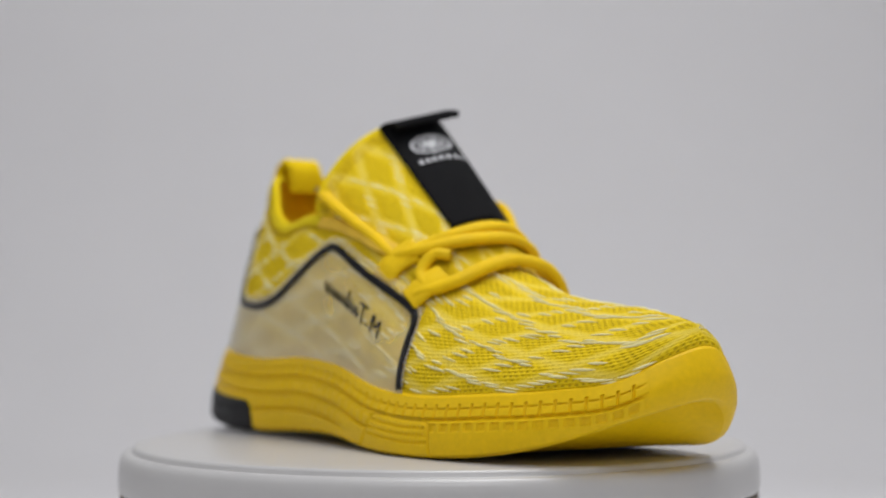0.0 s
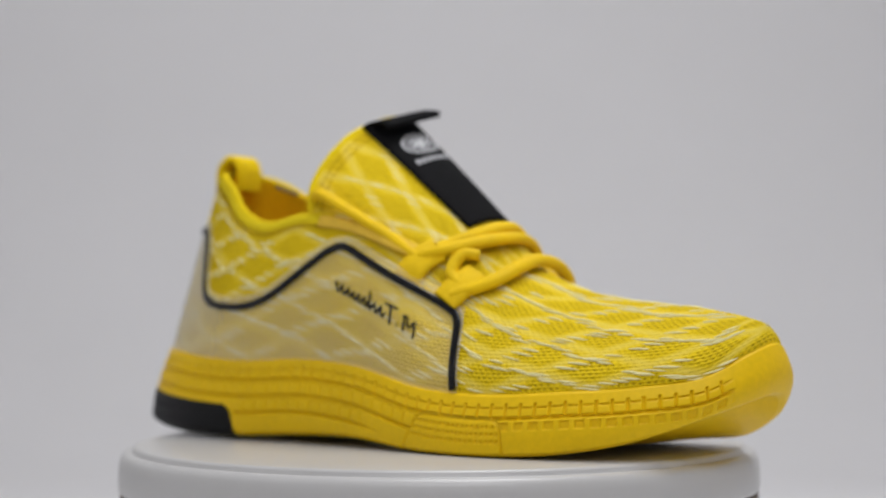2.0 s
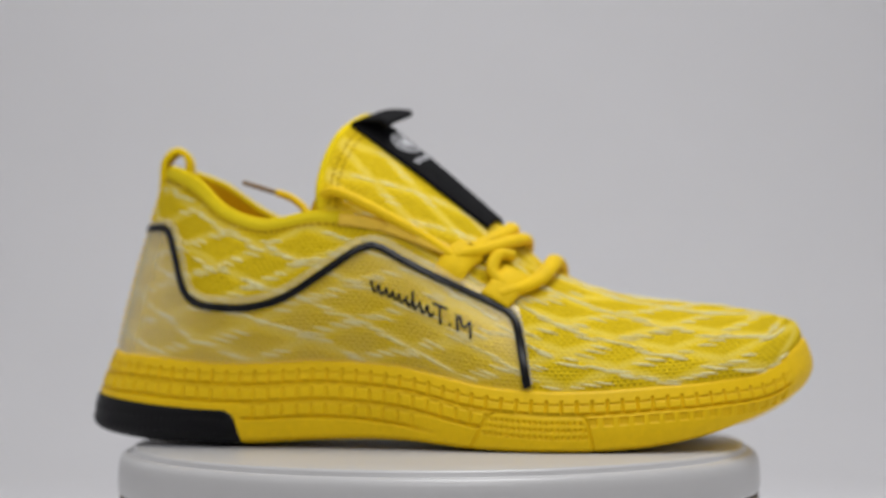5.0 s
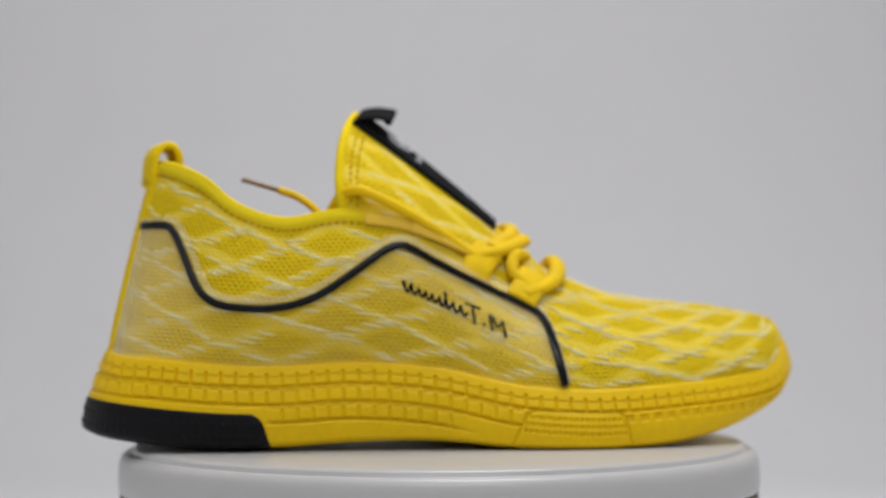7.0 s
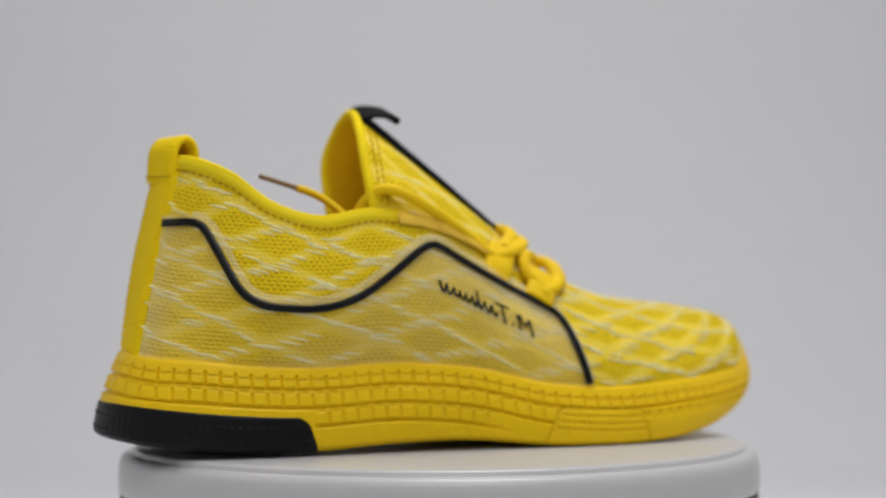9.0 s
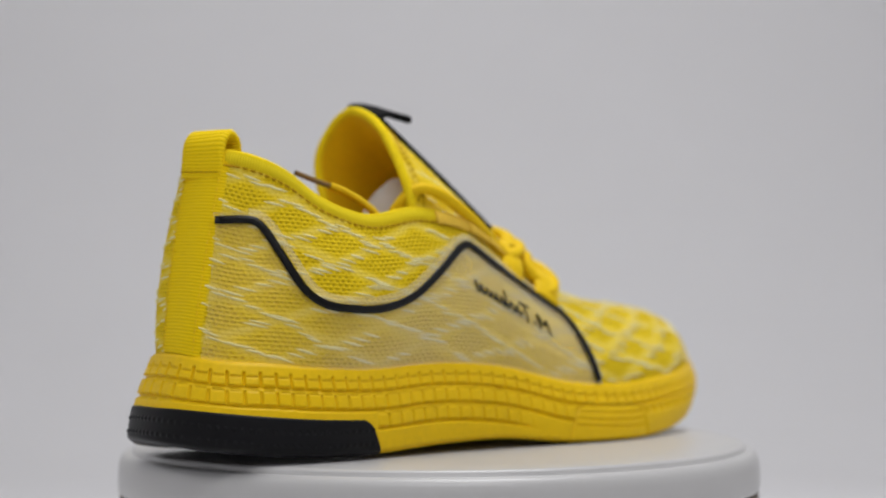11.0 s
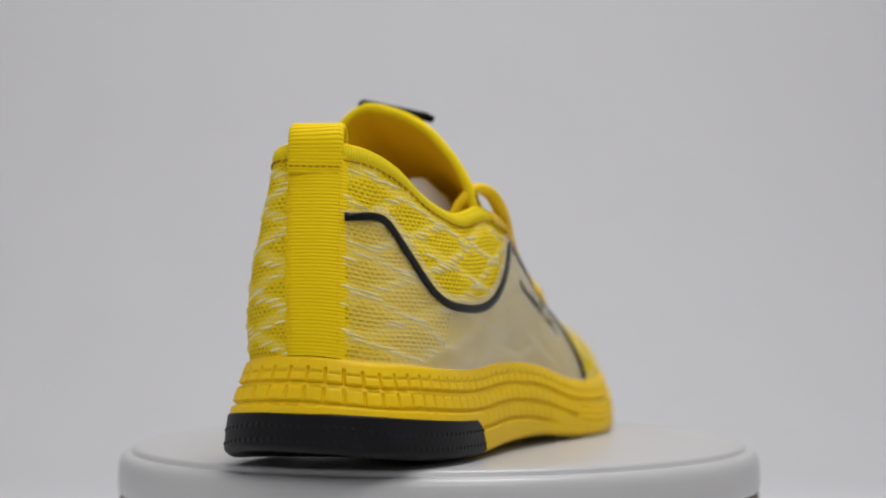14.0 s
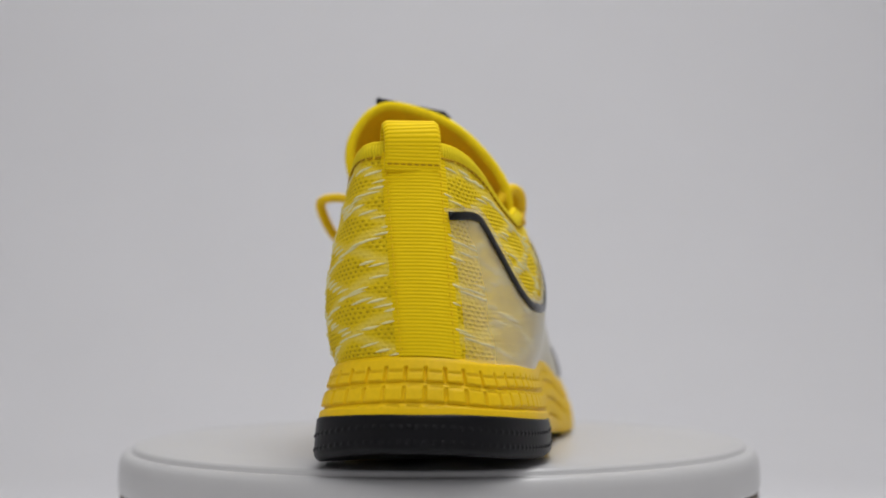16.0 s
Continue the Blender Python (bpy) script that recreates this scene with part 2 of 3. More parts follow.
def upper(q, h):
    """The knit upper: station q, height h from the sole (0) to the top (1)."""
    q, h = np.broadcast_arrays(np.asarray(q, float), np.asarray(h, float))
    F, T4 = feather(q), top_edge(q)
    T, k, b = T4[..., :3], np.clip(T4[..., 3:4], 0, 1), T4[..., 4:5]
    n, up, rise = outward(q), np.array((0, 0, 1.0)), (T4[..., 2] - feather(q)[..., 2])[..., None]
    flat = T - F
    flat = flat * np.array((1, 1, 0))
    A = (1 - k) * (F + up * rise * 0.36 + n * b) + k * (F + flat * 0.30 + up * rise * 0.33 + n * b)
    B = (1 - k) * (T - flat * 0.40) + k * (T - flat * 0.30 - up * rise * 0.33 + n * b * 0.8)
    h = h[..., None]
    return (1 - h) ** 3 * F + 3 * h * (1 - h) ** 2 * A + 3 * h * h * (1 - h) * B + h ** 3 * T


def upper_normal(q, h):
    a = upper(q + 0.02, h) - upper(q - 0.02, h)
    b = upper(q, np.minimum(h + 0.01, 1)) - upper(q, np.maximum(h - 0.01, 0))
    return unit(np.cross(a, b))


LQ = np.linspace(0, NS, 2901)
LS = np.r_[0, np.cumsum(np.linalg.norm(np.diff(upper(LQ, 0.4), axis=0), axis=1))]


def at_length(L):
    """The station at a length round the upper."""
    return np.interp(np.mod(L, LS[-1]), LS, LQ)


def on_side(X, Z):
    """Station and height on the outer wall at length x and height z."""
    X, Z = np.asarray(X, float), np.asarray(Z, float)
    qs = np.linspace(0.2, 14.0, 700)
    q = np.interp(X, upper(qs, 0.4)[:, 0], qs)
    h = np.full_like(q, 0.45)
    for _ in range(14):
        P = upper(q, h)
        dq, dh = (upper(q + 0.01, h) - P) / 0.01, (upper(q, h + 0.01) - P) / 0.01
        ex, ez = X - P[..., 0], Z - P[..., 2]
        det = dq[..., 0] * dh[..., 2] - dq[..., 2] * dh[..., 0]
        det = np.where(np.abs(det) < 1e-9, 1e-9, det)
        q = np.clip(q + np.clip((ex * dh[..., 2] - ez * dh[..., 0]) / det, -0.6, 0.6), 0.05, 14.5)
        h = np.clip(h + np.clip((dq[..., 0] * ez - dq[..., 2] * ex) / det, -0.2, 0.2), 0.0, 1.0)
    return q, h


# tongue sections at its top edge and at its foot, from the outer side to the inner
TONGUE_A = [(-.0385, -.0330, .0880), (-.0396, -.0310, .1006), (-.0388, -.0228, .1130), (-.0362, -.0113, .1236), (-.0328, .0025, .1300), (-.0308, .0165, .1324),
            (-.0332, .0266, .1252), (-.0370, .0309, .1106), (-.0370, .0240, .0860)]
TONGUE_B = [(.0440, -.0270, .0480), (.0450, -.0240, .0530), (.0455, -.0170, .0605), (.0460, -.0080, .0650), (.0460, .0040, .0672), (.0460, .0150, .0660),
            (.0455, .0230, .0590), (.0450, .0280, .0530), (.0440, .0310, .0480)]
TA, TB, TV = curve_open(TONGUE_A, 400), curve_open(TONGUE_B, 400), np.linspace(0, 1, 400)


def tongue_point(u, v):
    """The tongue: u from its top edge to its foot, v across it from the outer side to the inner."""
    u, v = np.broadcast_arrays(np.asarray(u, float), np.asarray(v, float))
    A = np.stack([np.interp(v, TV, TA[:, k]) for k in range(3)], -1)
    B = np.stack([np.interp(v, TV, TB[:, k]) for k in range(3)], -1)
    bow = 0.0012 * np.sin(np.clip(u, 0, 1) * math.pi) * np.sin(np.clip(v, 0, 1) * math.pi)
    return A * (1 - u[..., None]) + B * u[..., None] + np.array((0.55, 0, 0.83)) * bow[..., None]


def tongue_normal(u, v):
    a = tongue_point(u + 0.01, v) - tongue_point(u - 0.01, v)
    b = tongue_point(u, np.minimum(v + 0.012, 1)) - tongue_point(u, np.maximum(v - 0.012, 0))
    return unit(np.cross(a, b))


# ---- the setting ----
def tent():
    """Seamless white cloth: floor, sweep, back, roof and sides in one shell. Roof, sides and front are unseen, added to
    bounce the lamps' light.
    """
    bm = bmesh.new()
    prof = [(-1.15, -0.075), (0.55, -0.075)]
    for a in np.linspace(0, math.pi / 2, 14)[1:]:
        prof.append((0.55 + 0.30 * math.sin(a), -0.075 + 0.30 * (1 - math.cos(a))))
    prof += [(0.85, 0.85), (-1.15, 0.85), (-1.15, -0.075)]
    x = 0.75
    rows = [[bm.verts.new((s, y, z)) for y, z in prof[:-1]] for s in (-x, x)]
    n = len(rows[0])
    for i in range(n):
        bm.faces.new((rows[0][i], rows[0][(i + 1) % n], rows[1][(i + 1) % n], rows[1][i]))
    bm.faces.new(rows[0])
    bm.faces.new(list(reversed(rows[1])))
    bmesh.ops.recalc_face_normals(bm, faces=bm.faces)
    bmesh.ops.reverse_faces(bm, faces=bm.faces)
    ob = part("backdrop", bm, M_TENT, None, smooth=False)
    tagged(ob, "seamless white cloth backdrop of a photo tent", "backdrop", kind="structure")


def lathe(bm, prof, sides=160):
    a = np.linspace(0, 2 * math.pi, sides, endpoint=False)
    G = np.array([[(r * math.cos(t), r * math.sin(t), z) for r, z in prof] for t in a])
    grid_mesh(bm, G, closed=True)
    bmesh.ops.remove_doubles(bm, verts=bm.verts, dist=1e-7)
    bmesh.ops.recalc_face_normals(bm, faces=bm.faces)


def turntable():
    t = thing("display_turntable", "round white glossy plastic display turntable with bronze ring", "turntable")
    t.matrix_world = pose(0.0005, 0, 0)
    bm = bmesh.new()
    lathe(bm, [(0.0001, .0008), (.05, .0008), (.10, .0008), (.1185, .0007), (.1200, .0004), (.1206, -.0004), (.1208, -.0014), (.1213, -.0018), (.1220, -.0016),
               (.1232, -.0018), (.1245, -.0026), (.1255, -.0042), (.1260, -.0065), (.1262, -.0110), (.1262, -.0156), (.1260, -.0164), (.1250, -.0167), (.0001, -.0167)])
    platter = part("platter", bm, M_PLATTER, t, "white glossy round platter with a rolled rim")
    bm = bmesh.new()
    lathe(bm, [(.0001, -.0168), (.1253, -.0168), (.1257, -.0175), (.1257, -.0215), (.1253, -.0222), (.0001, -.0222)])
    part("ring", bm, M_BRONZE, t, "dark bronze ring under the platter")
    bm = bmesh.new()
    lathe(bm, [(.0001, -.0224), (.1240, -.0224), (.1258, -.0232), (.1264, -.0250), (.1270, -.0700), (.1262, -.0745), (.0001, -.0749)])
    part("base", bm, M_PLATTER, t, "white plastic base drum")
    return platter


# ---- the shoe ----
CUT_ROW = 28


def heel_cut(x):
    """Height of the top of the heel's rubber piece."""
    return 0.0150 + 0.0055 * np.clip((-0.070 - x) / 0.065, 0, 1) ** 1.6


def sole_profile(q, nv):
    """Side wall of the sole, from the middle of the tread up to the lip under the upper: points [q, v]."""
    e = spline(EDGE, q)
    n = outward(q)
    x, zb, zt, ins = e[:, :2], e[:, 2], e[:, 3], e[:, 4]
    v = np.linspace(0, 1, nv)
    bulge = 0.0012 * np.sin(np.clip(v, 0, 1) * math.pi)
    low = np.clip(1 - v / 0.07, 0, 1) ** 2 * 0.0022
    lip = np.clip((v - 0.94) / 0.06, 0, 1) ** 2 * 0.0016
    toe = np.exp(-((np.minimum(np.abs(q - TOE), NS - np.abs(q - TOE))) / 3.2) ** 2)
    under = toe[:, None] * 0.0045 * np.clip(1 - v / 0.60, 0, 1)[None] ** 2
    inset = ins[:, None] * (v ** 1.15)[None] - bulge[None] + low[None] + lip[None] + under
    P = np.zeros((len(q), nv, 3))
    P[..., :2] = x[:, None] - n[:, None, :2] * inset[..., None]
    P[..., 2] = zb[:, None] + (zt - zb)[:, None] * v[None]
    # at the heel one row of the mesh runs along the top of the rubber piece
    cut = heel_cut(P[:, 0, 0])
    share = np.clip((-0.050 - P[:, 0, 0]) / 0.012, 0, 1)
    vc = v[CUT_ROW]
    cut = (1 - share) * (zb + (zt - zb) * vc) + share * cut
    low, high = v[None] / vc, (v[None] - vc) / (1 - vc)
    P[..., 2] = np.where(v[None] <= vc, zb[:, None] + (cut - zb)[:, None] * low, cut[:, None] + (zt - cut)[:, None] * high)
    return P, n


def groove(d, w):
    """1 in the middle of a groove, 0 past its half width."""
    return np.clip(1.5 - np.abs(d) / w, 0, 1)


def midsole(shoe):
    nq, nv = 2000, 72
    q = np.linspace(0, NS, nq, endpoint=False)
    P, n = sole_profile(q, nv)
    L = np.r_[0, np.cumsum(np.linalg.norm(np.diff(P[:, nv // 2], axis=0), axis=1))]
    total = L[-1] + np.linalg.norm(P[0, nv // 2] - P[-1, nv // 2])
    zb, zt = P[:, :1, 2], P[:, -1:, 2]
    H = zt - zb
    down = zt - P[..., 2]
    # the blocks' rows follow the upper edge
    from_toe = np.minimum(np.abs(q - TOE), NS - np.abs(q - TOE))[:, None]
    on = np.clip((from_toe - 1.42) / 0.2, 0, 1)
    from_heel = np.minimum(q, NS - q)
    ease = 0.78 + 0.22 * np.clip((from_heel - 1.5) / 1.5, 0, 1)
    LW = np.r_[0, np.cumsum(np.diff(L) * ease[1:])]
    pitch = (LW[-1] + total - L[-1]) / round(LW[-1] / 0.0057)
    col = (np.mod(LW, pitch) - pitch / 2)[:, None]
    rows = [0.0088, 0.0153, 0.0218]
    depth = np.zeros_like(down)
    for i, r in enumerate(rows):
        reach = on * np.clip((H - r - 0.004) / 0.002, 0, 1)
        if i:
            reach = reach * np.clip((from_toe - 5.6 - i * 0.6) / 0.3, 0, 1)
        depth = np.maximum(depth, reach * groove(down - r, 0.00055) * 0.0015)
        lo, hi = (0.0036, r) if i == 0 else (rows[i - 1] + 0.0012, r)
        inside = np.clip((down - lo) / 0.0003, 0, 1) * np.clip((hi - down) / 0.0003, 0, 1)
        depth = np.maximum(depth, reach * inside * groove(col, 0.00045) * (0.0013 if i == 0 else 0.0009))
        dash = groove(down - (lo + (0.0016 if i == 0 else 0.0)), 0.0003) * np.clip(np.abs(col) / 0.0006 - 1, 0, 1)
        depth = np.maximum(depth, reach * dash * 0.0008)
    # a row of short windows below the line towards the toe
    front = on * np.clip((5.6 - from_toe) / 0.3, 0, 1)
    inside = np.clip((down - 0.0102) / 0.0003, 0, 1) * np.clip((0.0132 - down) / 0.0003, 0, 1)
    depth = np.maximum(depth, front * inside * np.clip((0.0019 - np.abs(col)) / 0.0003, 0, 1) * 0.0009)
    # the long pad on the outer side of the ball
    X = P[..., 0]
    near = (P[..., 1] < 0) * 1.0
    x0, x1 = 0.0305 - 0.45 * (down - 0.0090), 0.0663 + 0.20 * (down - 0.0090)
    padx, padd = (X - (x0 + x1) / 2) / ((x1 - x0) / 2), np.clip((0.0155 - down) / 0.0062, 0, None)
    rr = np.abs(padx) ** 10 + padd ** 5
    depth = np.where(near * (rr < 1.6) > 0, 0.0, depth)
    depth = np.maximum(depth, near * np.clip(1.2 - np.abs(rr - 1.15) / 0.35, 0, 1) * 0.0010)
    pits = groove(np.mod(down - 0.0105, 0.0026) - 0.0013, 0.0005) * groove(np.mod(L, 0.0021)[:, None] - 0.00105, 0.0006)
    depth = np.maximum(depth, near * (rr < 0.7) * (down < 0.0183) * pits * 0.0009)
    # dark heel piece: its own part
    zcut = np.repeat(heel_cut(P[:, :1, 0]), nv, 1)
    lip = np.clip((zcut + 0.0026 - P[..., 2]) / 0.0003, 0, 1) * np.clip((-0.066 - X) / 0.002, 0, 1)
    depth = depth * (1 - lip)
    front_x = -0.0670 - 0.35 * (P[..., 2] - 0.004) - 0.0035 * np.clip((P[..., 2] - zcut + 0.0035) / 0.0035, 0, 1) ** 2
    dark = (np.arange(nv)[None] < CUT_ROW) & (X < front_x)
    depth = np.where(dark, -0.0006, depth)
    dots = groove(np.mod(L, 0.0028)[:, None] - 0.0014, 0.0006)
    v_in = P[..., 2] - zb
    dots = dots * np.maximum(groove(v_in - 0.0040, 0.0004), groove(v_in - 0.0088, 0.0004))
    depth = np.where(dark, depth - dots * 0.00045, depth)
    P = P - n[:, None] * depth[..., None]

    def wall(mask):
        bm = bmesh.new()
        V = {}

        def vert(i, j):
            if (i, j) not in V:
                V[i, j] = bm.verts.new(P[i, j])
            return V[i, j]
        for i in range(nq):
            k = (i + 1) % nq
            for j in range(nv - 1):
                if mask[i, j]:
                    bm.faces.new((vert(i, j), vert(k, j), vert(k, j + 1), vert(i, j + 1)))
        return bm, vert

    bm, vert = wall(~dark)
    # flat shelf under the foot and the underside
    ring = [vert(i, nv - 1) for i in range(nq)]
    inner = [bm.verts.new(P[i, nv - 1] - n[i] * 0.006 - np.array((0, 0, 0.002))) for i in range(nq)]
    for i in range(nq):
        k = (i + 1) % nq
        bm.faces.new((ring[i], ring[k], inner[k], inner[i]))
    bm.faces.new(inner)
    part("midsole", bm, M_FOAM, shoe, "thick yellow foam sole with a grid of moulded grooves")
    bm, vert = wall(dark)
    part("heel_outsole", bm, M_BLACK, shoe, "black rubber heel piece with dotted lines")
    # tread under the shoe: rubber at the heel, foam ahead of it
    ids = list(range(0, nq, 8))
    m = len(ids)
    out = P[ids, 0]
    inn = out - n[ids] * 0.010 + np.array((0, 0, 0.0006))
    for name, material, label, keep in (("heel_tread", M_BLACK, "black rubber tread under the heel", lambda x: x < -0.066),
                                        ("tread", M_FOAM, "yellow tread under the sole", lambda x: x >= -0.066)):
        bm = bmesh.new()
        vo = [bm.verts.new(p) for p in out]
        vi = [bm.verts.new(p) for p in inn]
        for i in range(m):
            k = (i + 1) % m
            if keep(out[i, 0]):
                bm.faces.new((vo[k], vo[i], vi[i], vi[k]))
        for i in range(0, m // 2):
            a, b, c, d = vi[i], vi[(m - i) % m], vi[i + 1], vi[(m - i - 1) % m]
            if keep(inn[i, 0]) and len({a, b, c, d}) >= 3:
                bm.faces.new([v for k, v in enumerate((a, b, d, c)) if v not in (a, b, d, c)[:k]])
        bmesh.ops.delete(bm, geom=[v for v in bm.verts if not v.link_faces], context="VERTS")
        part(name, bm, material, shoe, label)


def knit_upper(shoe):
    nq, nh = 420, 40
    q = np.linspace(0, NS, nq, endpoint=False)
    h = np.linspace(0, 1, nh)
    Q, Hh = np.meshgrid(q, h, indexing="ij")
    P = upper(Q, Hh)
    L = np.interp(q, LQ, LS)
    V = np.cumsum(np.concatenate([np.zeros((nq, 1)), np.linalg.norm(np.diff(P, axis=1), axis=2)], 1), 1)
    UV = np.stack([np.repeat(L[:, None], nh, 1), V], -1)
    bm = bmesh.new()
    grid_mesh(bm, P, closed=True, uv=UV)
    bmesh.ops.remove_doubles(bm, verts=bm.verts, dist=1e-6)
    up = part("upper", bm, M_KNIT, shoe, "yellow knit mesh upper")
    # lining: the same wall, set in
    qs = np.concatenate([np.linspace(21.2, 29, 110), np.linspace(0, 8.8, 120)[1:]])
    hs = np.linspace(0.05, 0.995, 20)
    Q, Hh = np.meshgrid(qs, hs, indexing="ij")
    N = upper_normal(Q, Hh)
    bm = bmesh.new()
    grid_mesh(bm, upper(Q, Hh) - N * 0.0034, flip=True)
    part("lining", bm, M_LINING, shoe, "smooth yellow cloth lining")
    bm = bmesh.new()
    ring = [bm.verts.new((feather(a) + np.array((0, 0, 0.004))) - outward(a) * 0.002) for a in np.linspace(0, NS, 90, endpoint=False)]
    bm.faces.new(ring)
    part("insole", bm, M_LINING, shoe, "yellow cloth insole")
    # rolled collar edge
    qs = np.concatenate([np.linspace(23.4, 29, 90), np.linspace(0, 6.5, 110)[1:]])
    C = upper(qs, 1.0) - upper_normal(qs, 0.99) * 0.0016
    bm = bmesh.new()
    tube(bm, C, 0.0016, 0.0018, 12, ups=np.tile((0, 0, 1.0), (len(C), 1)))
    bind = part("collar_binding", bm, M_BIND, up, "rolled yellow binding round the collar")
    hb = np.linspace(0, 1, 5)
    rise = np.linalg.norm(upper(qs, 1.0) - upper(qs, 0.8), axis=1) / 0.2
    Hb = 1 - (0.0044 / rise)[:, None] * (1 - hb)[None]
    Qb = np.repeat(qs[:, None], 5, 1)
    lift = np.array((-0.0001, 0.0005, 0.0008, 0.0007, 0.0004))
    bm = bmesh.new()
    run = np.interp(Qb, LQ, LS)
    grid_mesh(bm, upper(Qb, Hb) + upper_normal(Qb, Hb) * lift[None, :, None], uv=np.stack([Hb, run], -1))
    part("collar_band", bm, M_RIB, up, "pale yellow band below the collar's edge")
    # line of stitches below the band
    bm = bmesh.new()
    for k, L0 in enumerate(np.arange(0.002, 0.62, 0.0032)):
        a = float(at_length(L0))
        if 6.5 < a < 23.4:
            continue
        b = float(at_length(L0 + 0.0021))
        if b < a:
            continue
        qq = np.linspace(a, b, 3)
        rise = np.linalg.norm(upper(a, 1.0) - upper(a, 0.8)) / 0.2
        hh = 1 - 0.0047 / rise
        tube(bm, upper(qq, hh) + upper_normal(qq, hh) * 0.0004, 0.0004, sides=5, ups=upper_normal(qq, hh))
    part("seam", bm, M_THREAD, up, "row of ochre stitches below the collar")
    return up


def yarn_stitches(up):
    """Long white float stitches in chains round lozenges."""
    rnd = random.Random(5)
    bm = bmesh.new()
    tu, tv = LOZENGE
    sway = [rnd.uniform(0, 6.28) for _ in range(40)]
    n_u = round(LS[-1] / tu)
    for iu in range(2 * n_u):
        for iv in range(0, 14):
            if (iu + iv) % 2:
                continue
            u0, v0 = iu * tu / 2, iv * tv / 2 + 0.002
            for leg in (1, -1):
                for k in range(5):
                    f = (k + 0.5) / 5
                    u = u0 + f * tu / 2 + rnd.uniform(-.0018, .0018)
                    v = v0 + leg * f * tv / 2 + rnd.uniform(-.0007, .0007) + 0.0013 * math.sin(u * 95 + sway[iv])
                    q = float(at_length(u))
                    # the knit runs towards the toe on both sides
                    fore = 1.0 if q < TOE else -1.0
                    long = rnd.uniform(0.0060, 0.0100)
                    heel = min(1.0, max(0.0, 3.2 - min(q, NS - q)))
                    lean = -0.21 * (1 - 0.3 * heel) + rnd.uniform(-.04, .04)
                    uu = u + np.linspace(-0.5, 0.5, 6) * long
                    vv = v + np.linspace(-0.5, 0.5, 6) * long * lean * fore
                    qq = at_length(uu)
                    if qq.max() - qq.min() > 3 or rnd.random() < 0.14:
                        continue
                    rise = np.linalg.norm(np.diff(upper(qq[:, None], np.linspace(0, 1, 9)[None]), axis=1), axis=2).sum(1)
                    hh = vv / rise
                    lim = 1 - 0.0062 / rise[2] if (q < 8 or q > 22) else 0.985
                    if hh.min() < 0.02 or hh.max() > lim or (abs(q - TOE) < 1.4 and hh.min() < 0.5):
                        continue
                    N = upper_normal(qq, hh)
                    P = upper(qq, hh) + N * (0.0001 + 0.0003 * np.sin(np.linspace(0, math.pi, 6)))[:, None]
                    S = np.cross(unit(np.gradient(P, axis=0)), N)
                    w = 0.00044 * np.array((0.15, 0.75, 1.0, 1.0, 0.7, 0.1)) * rnd.uniform(0.75, 1.2)
                    rows = [[bm.verts.new(P[i] + S[i] * w[i] * a + N[i] * (c * w[i] - 0.0001)) for a, c in ((-1, -.4), (-.6, .5), (0, .8), (.6, .5), (1, -.4))] for i in range(6)]
                    for i in range(5):
                        for j in range(4):
                            bm.faces.new((rows[i][j], rows[i][j + 1], rows[i + 1][j + 1], rows[i + 1][j]))
    ob = part("yarn_stitches", bm, M_STITCH, up, "white float stitches in lozenge chains over the knit")
    tagged(ob, kind="stuff")


# the dark piping on the outer side, as length and height
PIPING = [(-.1150, .0856), (-.1072, .0857), (-.1030, .0835), (-.0987, .0745), (-.0942, .0638), (-.0907, .0588), (-.0855, .0556), (-.0770, .0543), (-.0660, .0541),
          (-.0555, .0561), (-.0465, .0600), (-.0358, .0670), (-.0252, .0745), (-.0213, .0766), (-.0180, .0775), (-.0142, .0766), (-.0062, .0722), (.0066, .0654),
          (.0192, .0594), (.0297, .0544), (.0350, .0514), (.0381, .0475), (.0403, .0410), (.0422, .0335), (.0442, .0243)]


